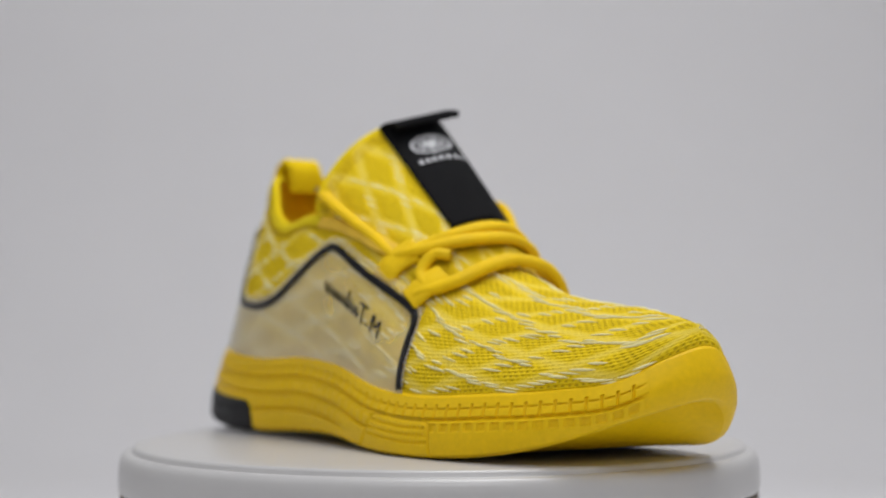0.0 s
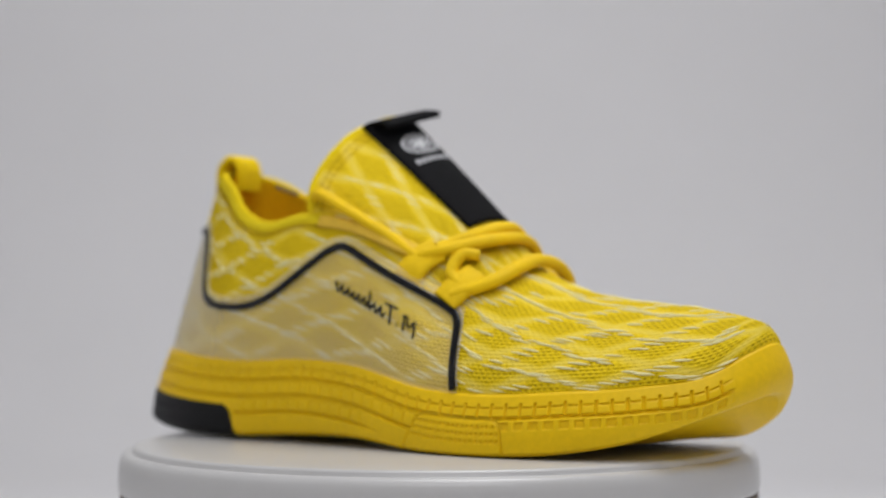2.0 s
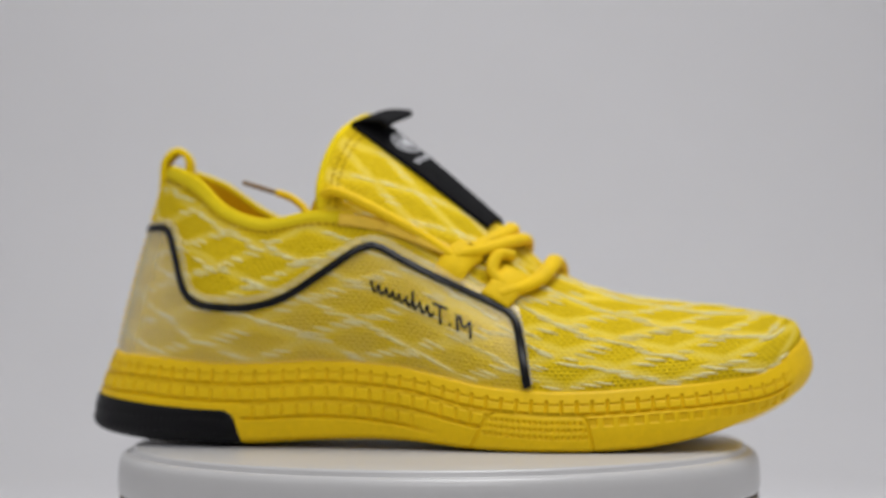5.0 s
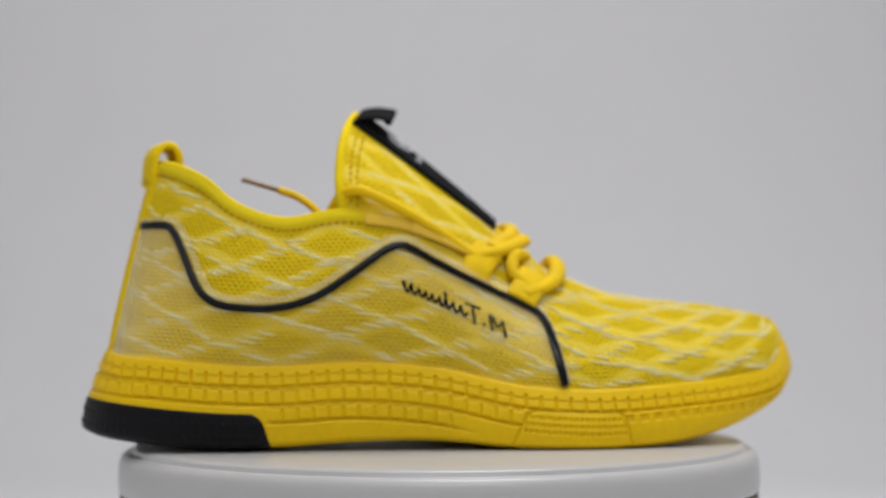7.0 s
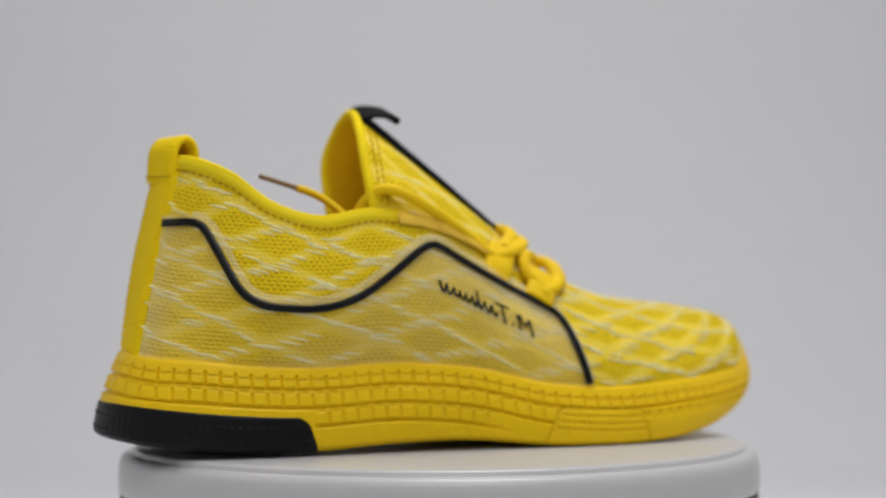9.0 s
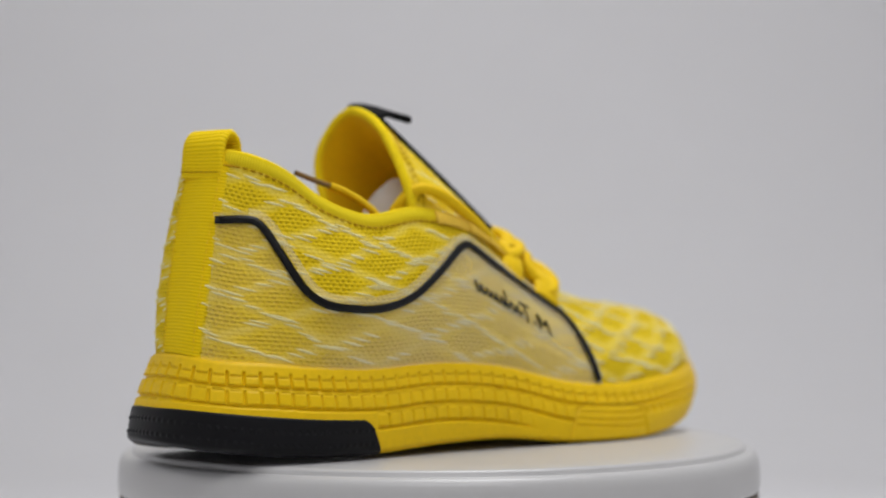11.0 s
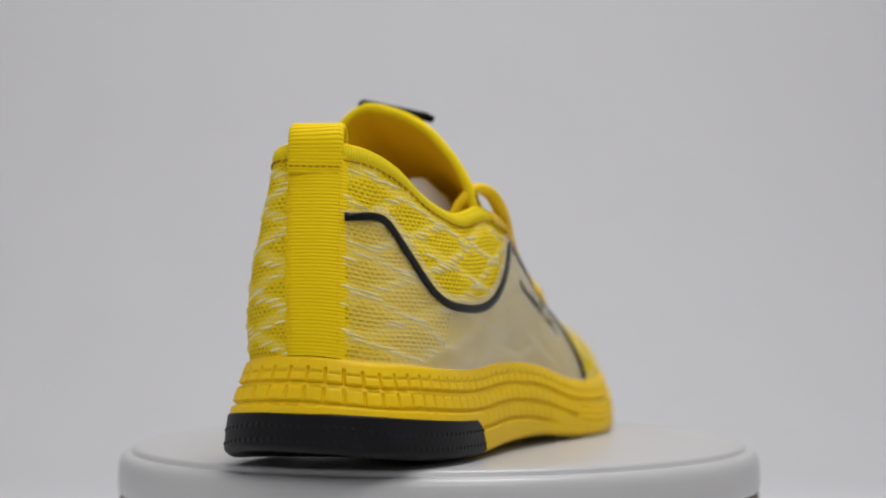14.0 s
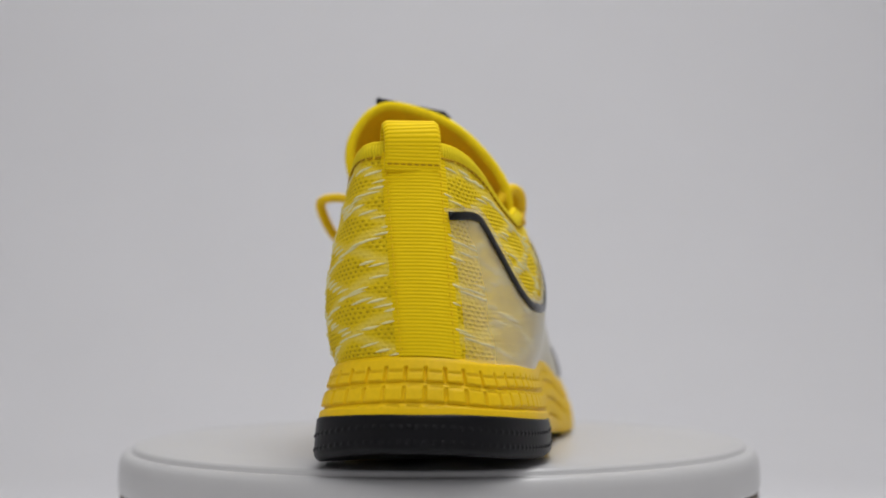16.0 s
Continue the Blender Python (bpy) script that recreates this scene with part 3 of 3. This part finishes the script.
def side_overlay(shoe):
    line = curve_open(PIPING, 220)
    q, h = on_side(line[:, 0], line[:, 1])
    # the sheet reaches a little past the piping
    nx, nz = 170, 26
    xs = np.linspace(-0.1150, 0.0462, nx)
    tops = np.interp(xs, line[:, 0], line[:, 1], right=0.024)
    slope = np.gradient(tops, xs)
    tops = tops + 0.0026 * np.minimum(np.sqrt(1 + slope ** 2), 2.2)
    zf = np.interp(xs, feather(np.linspace(0.2, 14, 400))[:, 0], feather(np.linspace(0.2, 14, 400))[:, 2])
    tops = np.maximum(tops, zf + 0.0006)
    G = zf[:, None] + (tops - zf)[:, None] * np.linspace(0, 1, nz)[None] + 0.0002
    back = np.linspace(1, 0, nx)[:, None] ** 6
    Q, Hh = on_side(xs[:, None] + back * 0.22 * np.minimum(G - 0.0856, 0.0), G)
    N = upper_normal(Q, Hh)
    P = upper(Q, Hh) + N * 0.0011
    bm = bmesh.new()
    grid_mesh(bm, P)
    sheet = part("side_overlay", bm, M_FILM, shoe, "milky see-through plastic sheet welded over the knit")
    sheet.visible_shadow = False
    bm = bmesh.new()
    N = upper_normal(q, h)
    band(bm, upper(q, h) + N * 0.0012, N, 0.0030, 0.0006, sag=0.15)
    part("piping", bm, M_INK, sheet, "glossy black piping line")
    bm = bmesh.new()
    run = curve_open(PIPING, 400)[338:]
    side = unit(np.stack([-np.gradient(run[:, 1]), np.gradient(run[:, 0])], 1)) * 0.0019
    q, h = on_side(run[:, 0] + side[:, 0], run[:, 1] + side[:, 1])
    N = upper_normal(q, h)
    seam = upper(q, h) + N * 0.0012
    for k in range(0, len(seam) - 4, 3):
        tube(bm, seam[k:k + 3], 0.00042, 0.0003, 5, ups=N[k:k + 3], taper=True)
    part("seam", bm, M_WHITE_INK, sheet, "white stitches along the sheet's front edge")
    # the sheet's welded upper rim, a little clouded
    run = curve_open(PIPING, 400)[16:338]
    side = unit(np.stack([-np.gradient(run[:, 1]), np.gradient(run[:, 0])], 1)) * 0.0031
    q, h = on_side(run[:, 0] + side[:, 0], run[:, 1] + side[:, 1])
    N = upper_normal(q, h)
    bm = bmesh.new()
    band(bm, upper(q, h) + N * 0.0009, N, 0.0026, 0.0005, sag=0.2)
    rim = part("sheet_rim", bm, M_RIM, sheet, "clouded welded rim of the plastic sheet")
    rim.visible_shadow = False
    # handwriting: plain dark strokes of its size, none a letter
    x0, z0, x1, z1 = -0.0172, 0.0628, 0.0215, 0.0458

    def at(f, dx, dz):
        return (x0 + (x1 - x0) * f + dx, z0 + (z1 - z0) * f + dz)
    paths = []
    for a, b, humps, tall in ((0.0, 0.14, 2, .0017), (0.15, 0.34, 3, .0014), (0.35, 0.47, 2, .0016), (0.48, 0.63, 2, .0017)):
        f = np.linspace(a, b, 8 * humps + 1)
        paths.append([at(t, 0.0003 * math.cos(k * math.pi / 4), tall * math.sin(k * math.pi / 4)) for k, t in enumerate(f)])
    for f, lo, hi in ((0.43, -.0012, .0046), (0.70, -.0034, .0034), (0.87, -.0030, .0030), (1.0, -.0036, .0026)):
        paths.append([at(f, 0.0005, lo), at(f, 0, (lo + hi) / 2), at(f, -0.0004, hi)])
    paths.append([at(0.70, -0.0032, 0.0046), at(0.70, 0, 0.0034), at(0.70, 0.0026, 0.0022)])
    paths.append([at(0.88, 0.0002, 0.0028), at(0.935, 0, -0.0008), at(0.99, -0.0002, 0.0024)])
    paths.append([at(0.80, -0.0004, -0.0016), at(0.80, 0, -0.0018), at(0.80, 0.0004, -0.0020)])
    for path in paths:
        c = curve_open(path, max(7, 2 * len(path)))
        q, h = on_side(c[:, 0], c[:, 1])
        N = upper_normal(q, h)
        bm = bmesh.new()
        band(bm, upper(q, h) + N * 0.0012, N, 0.00100, 0.00015)
        part("ink_stroke", bm, M_INK, sheet)


def heel_tape(shoe):
    hs = np.linspace(0.015, 0.965, 90)
    P = upper(np.zeros(90), hs)
    N = unit(np.stack([-np.ones(90), np.zeros(90), np.full(90, 0.12)], 1))
    # across the tape follow the rounded heel
    cols = []
    for f in np.linspace(-1, 1, 13):
        off = 0.0108 * f
        pts = []
        for k, hv in enumerate(hs):
            qs = np.linspace(-2.2, 2.2, 45)
            line = upper(np.mod(qs, NS), np.full(45, hv))
            want = -0.0105 + 0.0072 * (hv - 0.015) / 0.95 + off
            i = int(np.argmin(np.abs(line[:, 1] - want)))
            i = min(max(i, 1), 43)
            y0, y1 = line[i - 1, 1], line[i + 1, 1]
            s = 0.0 if abs(y1 - y0) < 1e-9 else (want - y0) / (y1 - y0)
            pts.append(line[i - 1] * (1 - s) + line[i + 1] * s)
        cols.append(np.array(pts))
    G = np.stack(cols, 0)
    lift = 0.0011 - 0.0009 * (np.abs(np.linspace(-1, 1, 13)) > 0.97)
    G = G + N[None] * lift[:, None, None]
    L = np.r_[0, np.cumsum(np.linalg.norm(np.diff(P, axis=0), axis=1))]
    UV = np.stack(np.meshgrid(np.linspace(-.01, .01, 13), L, indexing="ij"), -1)
    bm = bmesh.new()
    grid_mesh(bm, G, uv=UV)
    bmesh.ops.recalc_face_normals(bm, faces=bm.faces)
    tape = part("heel_tape", bm, M_TAPE, shoe, "ribbed yellow grosgrain tape up the heel")
    # edge seams
    bm = bmesh.new()
    for c in (G[1], G[-2]):
        for k in range(2, 86, 4):
            tube(bm, c[k:k + 3] + np.array((-.0002, 0, 0)), 0.00024, sides=5, ups=N[k:k + 3])
    part("seam", bm, M_LACE, tape, "stitches along the tape's edges")
    # the pull loop
    loop = curve_open([(-.1136, -.002, .1010), (-.1132, -.0022, .1085), (-.1124, -.0022, .1138), (-.1095, -.002, .1172), (-.1064, -.002, .1177), (-.1040, -.002, .1152), (-.1034, -.002, .1105), (-.1040, -.002, .1040)], 60)
    loop = (loop - np.array((-.1095, 0, .1040))) * np.array((0.80, 1, 0.90)) + np.array((-.1095, 0, .1040))
    twist = np.array(Matrix.Rotation(radians(15), 3, "Z"))
    loop = (loop - np.array((-.1075, -.002, 0))) @ twist.T + np.array((-.1075, -.002, 0))
    T = unit(np.gradient(loop, axis=0))
    N = unit(np.cross(T, np.tile(twist @ np.array((0, 1.0, 0)), (60, 1))))
    if N[30, 2] < 0:
        N = -N
    bm = bmesh.new()
    band(bm, loop, N, 0.0192, 0.0026)
    pull = part("pull_loop", bm, M_TAPE, shoe, "yellow ribbed pull loop above the heel")
    bm = bmesh.new()
    across = unit(np.cross(T[4], N[4]))
    for k in range(-4, 4):
        C = loop[4] + N[4] * 0.0027 + across[None] * (np.linspace(k + 0.15, k + 0.8, 3) * 0.0023)[:, None]
        tube(bm, C, 0.00028, sides=5, ups=np.tile(N[4], (3, 1)))
    part("seam", bm, M_THREAD, pull, "row of stitches across the loop's foot")


def tongue(shoe):
    U, W = np.meshgrid(np.linspace(0, 1, 60), np.linspace(0, 1, 70), indexing="ij")
    P = tongue_point(U, W)
    bm = bmesh.new()
    grid_mesh(bm, P, uv=np.stack([U * 0.099, W * 0.105], -1))
    t = part("tongue", bm, M_KNIT, shoe, "tall padded yellow knit tongue")
    s = t.modifiers.new("padding", "SOLIDIFY")
    s.thickness, s.offset, s.material_offset, s.material_offset_rim = 0.0030, -1.0, 1, 1
    t.data.materials.append(M_LINING)
    # rolled top edge
    v = np.linspace(0, 1, 70)
    edge = tongue_point(np.zeros(70), v) - tongue_normal(np.zeros(70), v) * 0.0014
    bm = bmesh.new()
    tube(bm, edge, 0.0019, 0.0019, 10, ups=np.tile((1.0, 0, 0.3), (70, 1)))
    part("tongue_edge", bm, M_BIND, t, "rolled yellow edge of the tongue")
    # two rows of stitches beside the edge
    bm = bmesh.new()
    for u in (0.042, 0.072):
        for v in np.arange(0.06, 0.94, 0.024):
            vv = np.linspace(v, v + 0.014, 3)
            tube(bm, tongue_point(np.full(3, u), vv) + tongue_normal(np.full(3, u), vv) * 0.0002, 0.0003, sides=5, ups=tongue_normal(np.full(3, u), vv))
    part("seam", bm, M_THREAD, t, "two rows of stitches beside the tongue's edge")
    # white yarn on the tongue
    rnd = random.Random(9)
    bm = bmesh.new()
    tu, tv = LOZENGE
    for a in range(-1, 7):
        for b in range(-1, 16):
            if (a + b) % 2:
                continue
            for leg in (1, -1):
                for k in range(6):
                    f = (k + 0.5) / 6
                    u = (a * tu / 2 + f * tu / 2 + rnd.uniform(-.001, .001)) / 0.099
                    v = (b * tv / 2 + 0.002 + leg * f * tv / 2) / 0.105
                    if not (0.12 < u < 0.92 and 0.04 < v < 0.96) or 0.37 < v < 0.66 or rnd.random() < 0.35:
                        continue
                    uu, vv = u + np.array((-1, 0, 1)) * 0.034, v + np.array((-1, 0, 1)) * 0.008 * (1 if v < 0.5 else -1)
                    N = tongue_normal(uu, vv)
                    tube(bm, tongue_point(uu, vv), 0.00042, 0.0002, 5, ups=N, taper=True)
    ob = part("yarn_stitches", bm, M_STITCH, t, "white float stitches on the tongue")
    tagged(ob, kind="stuff")
    # the black strap lies on the tongue and folds forward above it
    def across(f, u):
        return (0.394 + 0.208 * f) * (1 - u) + (0.356 + 0.368 * f) * u
    f = np.linspace(0, 1, 15)
    rows = [tongue_point(np.full(15, u), across(f, u)) + tongue_normal(np.full(15, u), across(f, u)) * 0.0012 for u in np.linspace(0.695, 0.02, 52)]
    top = rows[-1]
    line = top[0] + (top[-1] - top[0]) * f[:, None]
    for k, (dx, dz) in enumerate(((-.0007, .0004), (-.0009, .0012), (.0004, .0021), (.0036, .0028), (.0078, .0029), (.0110, .0025), (.0138, .0015))):
        m = min(1.0, (k + 1) / 3)
        rows.append(top * (1 - m) + line * m + np.array((dx, 0, dz)) + np.array((0, 0, 0.0020 * m)) * (f - 0.3)[:, None])
    G = np.array(rows)
    L = np.cumsum(np.r_[0, np.linalg.norm(np.diff(G[:, 7], axis=0), axis=1)])
    bm = bmesh.new()
    grid_mesh(bm, G, uv=np.stack(np.meshgrid(L, f * 0.025, indexing="ij"), -1)[..., ::-1])
    strap = part("strap", bm, M_STRAP, shoe, "black webbing strap with a folded pull tab")
    m = strap.modifiers.new("webbing", "SOLIDIFY")
    m.thickness, m.offset = 0.0014, 0.0
    bm = bmesh.new()
    tube(bm, G[-1] + np.array((-.0012, 0, 0)), 0.0018, 0.0015, 10)
    for end in (0, -1):
        bmesh.ops.create_icosphere(bm, subdivisions=2, radius=0.0016, matrix=Matrix.Translation(G[-1, end] + np.array((-.0012, 0, 0))))
    part("tab_fold", bm, M_STRAP, strap, "rolled black fold at the tab's tip")

    # round badge and a line of unreadable print, flat on the strap
    def on_strap(a, b, u0):
        u = u0 + b / 0.092
        v = across(0.5 + a / 0.0255, u)
        return tongue_point(u, v) + tongue_normal(u, v) * 0.0022

    bm = bmesh.new()

    def flat(points, u0):
        bm.faces.new([bm.verts.new(on_strap(a, b, u0)) for a, b in points])
    for r0, r1 in ((0.0078, 0.0066), (0.0052, 0.0044)):
        for i in range(40):
            a, b = 2 * math.pi * i / 40, 2 * math.pi * (i + 1) / 40
            flat([(r * math.cos(c), r * math.sin(c) * 0.72) for r, c in ((r0, a), (r0, b), (r1, b), (r1, a))], 0.205)
    for i in range(5):
        a = 2 * math.pi * i / 5 + 0.3
        flat([(r * math.cos(a + d), r * math.sin(a + d) * 0.72) for r, d in ((0.0006, -1.5), (0.0040, -.35), (0.0040, .35), (0.0006, 1.5))], 0.205)
    part("badge", bm, M_WHITE_INK, strap, "white round printed badge", smooth=False)
    for i in range(7):
        a = (i - 3) * 0.0026
        bm = bmesh.new()
        flat([(a - 0.0007, -0.0012), (a + 0.0007, -0.0012), (a + 0.0007, 0.0012), (a - 0.0007, 0.0012)], 0.305)
        part("print_bar", bm, M_WHITE_INK, strap, smooth=False)


def laces(shoe):
    """The cords as they lie: along the lace edge, twice across the throat, the free end over the collar."""
    def cord(name, C, rx, ry, label):
        P = curve_open(C, 14 * len(C))
        bm = bmesh.new()
        tube(bm, P, rx, ry, 12, ups=np.tile((0.35, 0.0, 0.94), (len(P), 1)))
        return part(name, bm, M_LACE, shoe, label)
    cord("lace", [(-.0450, -.0240, .0830), (-.0415, -.0272, .0925), (-.0380, -.0300, .0975), (-.0335, -.0322, .0990), (-.0260, -.0342, .0965), (-.0125, -.0330, .0893),
                  (.0012, -.0295, .0811), (.0100, -.0275, .0750), (.0150, -.0250, .0735)], .0029, .0021, "round yellow lace along the lace edge")
    cord("lace", [(.0130, -.0265, .0740), (.0175, -.0250, .0752), (.0235, -.0215, .0765), (.0305, -.0135, .0790), (.0345, -.0022, .0806), (.0340, .0118, .0806), (.0318, .0225, .0765),
                  (.0288, .0285, .0690)], .0033, .0024, "yellow lace crossing the throat")
    cord("lace", [(.0190, -.0235, .0765), (.0225, -.0175, .0790), (.0275, -.0110, .0820), (.0300, .0010, .0848), (.0280, .0136, .0850), (.0265, .0225, .0803), (.0255, .0285, .0725)],
         .0032, .0023, "yellow lace crossing the throat")
    cord("lace", [(.0310, -.0300, .0590), (.0345, -.0280, .0605), (.0388, -.0250, .0618), (.0445, -.0187, .0650), (.0472, -.0085, .0697), (.0472, .0035, .0722), (.0470, .0165, .0702),
                  (.0462, .0245, .0650), (.0440, .0300, .0575)], .0034, .0025, "yellow lace crossing above the vamp")
    cord("lace", [(.0335, -.0160, .0740), (.0290, -.0200, .0745), (.0272, -.0235, .0710), (.0280, -.0258, .0665), (.0330, -.0268, .0625)], .0027, .0023, "yellow lace loop at the throat")
    cord("lace", [(-.0300, .0250, .0900), (-.0250, .0330, .0962), (-.0190, .0425, .0963), (-.0135, .0445, .0925), (-.0040, .0415, .0835), (.0060, .0360, .0770), (.0140, .0310, .0735)],
         .0020, .0017, "yellow lace loop standing off the inner side")
    free = cord("lace", [(-.0628, -.0119, .0999), (-.0568, -.0134, .0978), (-.0510, -.0165, .0940), (-.0465, -.0205, .0885), (-.0445, -.0230, .0800)], .0019, .0015, "free end of the yellow lace")
    bm = bmesh.new()
    tube(bm, curve_open([(-.0774, -.0108, .1043), (-.0698, -.0114, .1020), (-.0622, -.0119, .0997)], 12), .0011, .0010, 10)
    part("aglet", bm, M_AGLET, free, "brown aglet on the lace's tip")

    def tab(C, N, width):
        P = curve_open(C, 24)
        bm = bmesh.new()
        band(bm, P, np.tile(unit(np.array(N)), (24, 1)), width, 0.0022, sag=0.2)
        part("lace_tab", bm, M_LACE, shoe, "flat yellow webbing lace loop")
    tab([(.0105, -.0318, .0640), (.0125, -.0298, .0690), (.0150, -.0262, .0730), (.0185, -.0215, .0760)], (0.30, -0.78, 0.55), 0.0125)
    tab([(.0290, -.0318, .0560), (.0315, -.0290, .0598), (.0340, -.0250, .0635), (.0360, -.0200, .0665)], (0.28, -0.70, 0.66), 0.0125)
    tab([(.0125, .0345, .0640), (.0140, .0325, .0690), (.0165, .0290, .0735), (.0200, .0240, .0765)], (0.30, 0.78, 0.55), 0.0105)
    tab([(.0300, .0350, .0560), (.0320, .0325, .0600), (.0345, .0285, .0640), (.0365, .0235, .0672)], (0.28, 0.70, 0.66), 0.0105)


def eyestay(shoe):
    """Flat webbing sewn along the lace edge, in three overlapping lengths."""
    for q0, q1, width, lift in ((6.30, 7.02, .0050, .0004), (6.94, 7.42, .0060, .0011), (7.34, 7.85, .0064, .0017)):
        q = np.linspace(q0, q1, 16)
        h = np.full(16, 0.955)
        N = upper_normal(q, h)
        bm = bmesh.new()
        band(bm, upper(q, h) + N * lift, N, width, 0.0011, sag=0.25)
        part("eyestay", bm, M_WEB, shoe, "flat yellow webbing along the lace edge")


def stuffing():
    """Crumpled paper ball in the throat of the shoe."""
    bm = bmesh.new()
    bmesh.ops.create_icosphere(bm, subdivisions=4, radius=1.0)
    for v in bm.verts:
        d = 1 + 0.05 * noise.noise(v.co * 2.3) + 0.03 * noise.noise(v.co * 6.0)
        v.co = Vector((v.co.x * 0.0150 * d - 0.0190, v.co.y * 0.0180 * d + 0.0010, v.co.z * 0.0262 * d + 0.0780))
    t = thing("shoe_stuffing", "crumpled white paper stuffing inside the sneaker's throat", "paper stuffing")
    part("paper", bm, M_PAPER, t)
    return t


def sneaker():
    shoe = thing("sneaker", "bright yellow knit running sneaker standing on the turntable", "shoe")
    midsole(shoe)
    up = knit_upper(shoe)
    yarn_stitches(up)
    side_overlay(shoe)
    heel_tape(shoe)
    tongue(shoe)
    eyestay(shoe)
    laces(shoe)
    return shoe


def motions():
    """One even turn: degrees at every second."""
    turn = [-56.31, -47.48, -38.69, -29.92, -21.17, -12.43, -3.69, 5.06, 13.82, 22.59, 31.37, 40.16, 48.95, 57.73, 66.51, 75.26, 83.98]
    walk(SHOE, [(float(s), pose(0, 0, 0, 0, 0, a)) for s, a in enumerate(turn)])
    walk(PAPER, [(float(s), pose(0, 0, 0, 0, 0, a)) for s, a in enumerate(turn)])
    walk(PLATTER, [(float(s), pose(0, 0, 0, 0, 0, a)) for s, a in enumerate(turn)])


tent()
PLATTER = turntable()
SHOE = sneaker()
PAPER = stuffing()
motions()
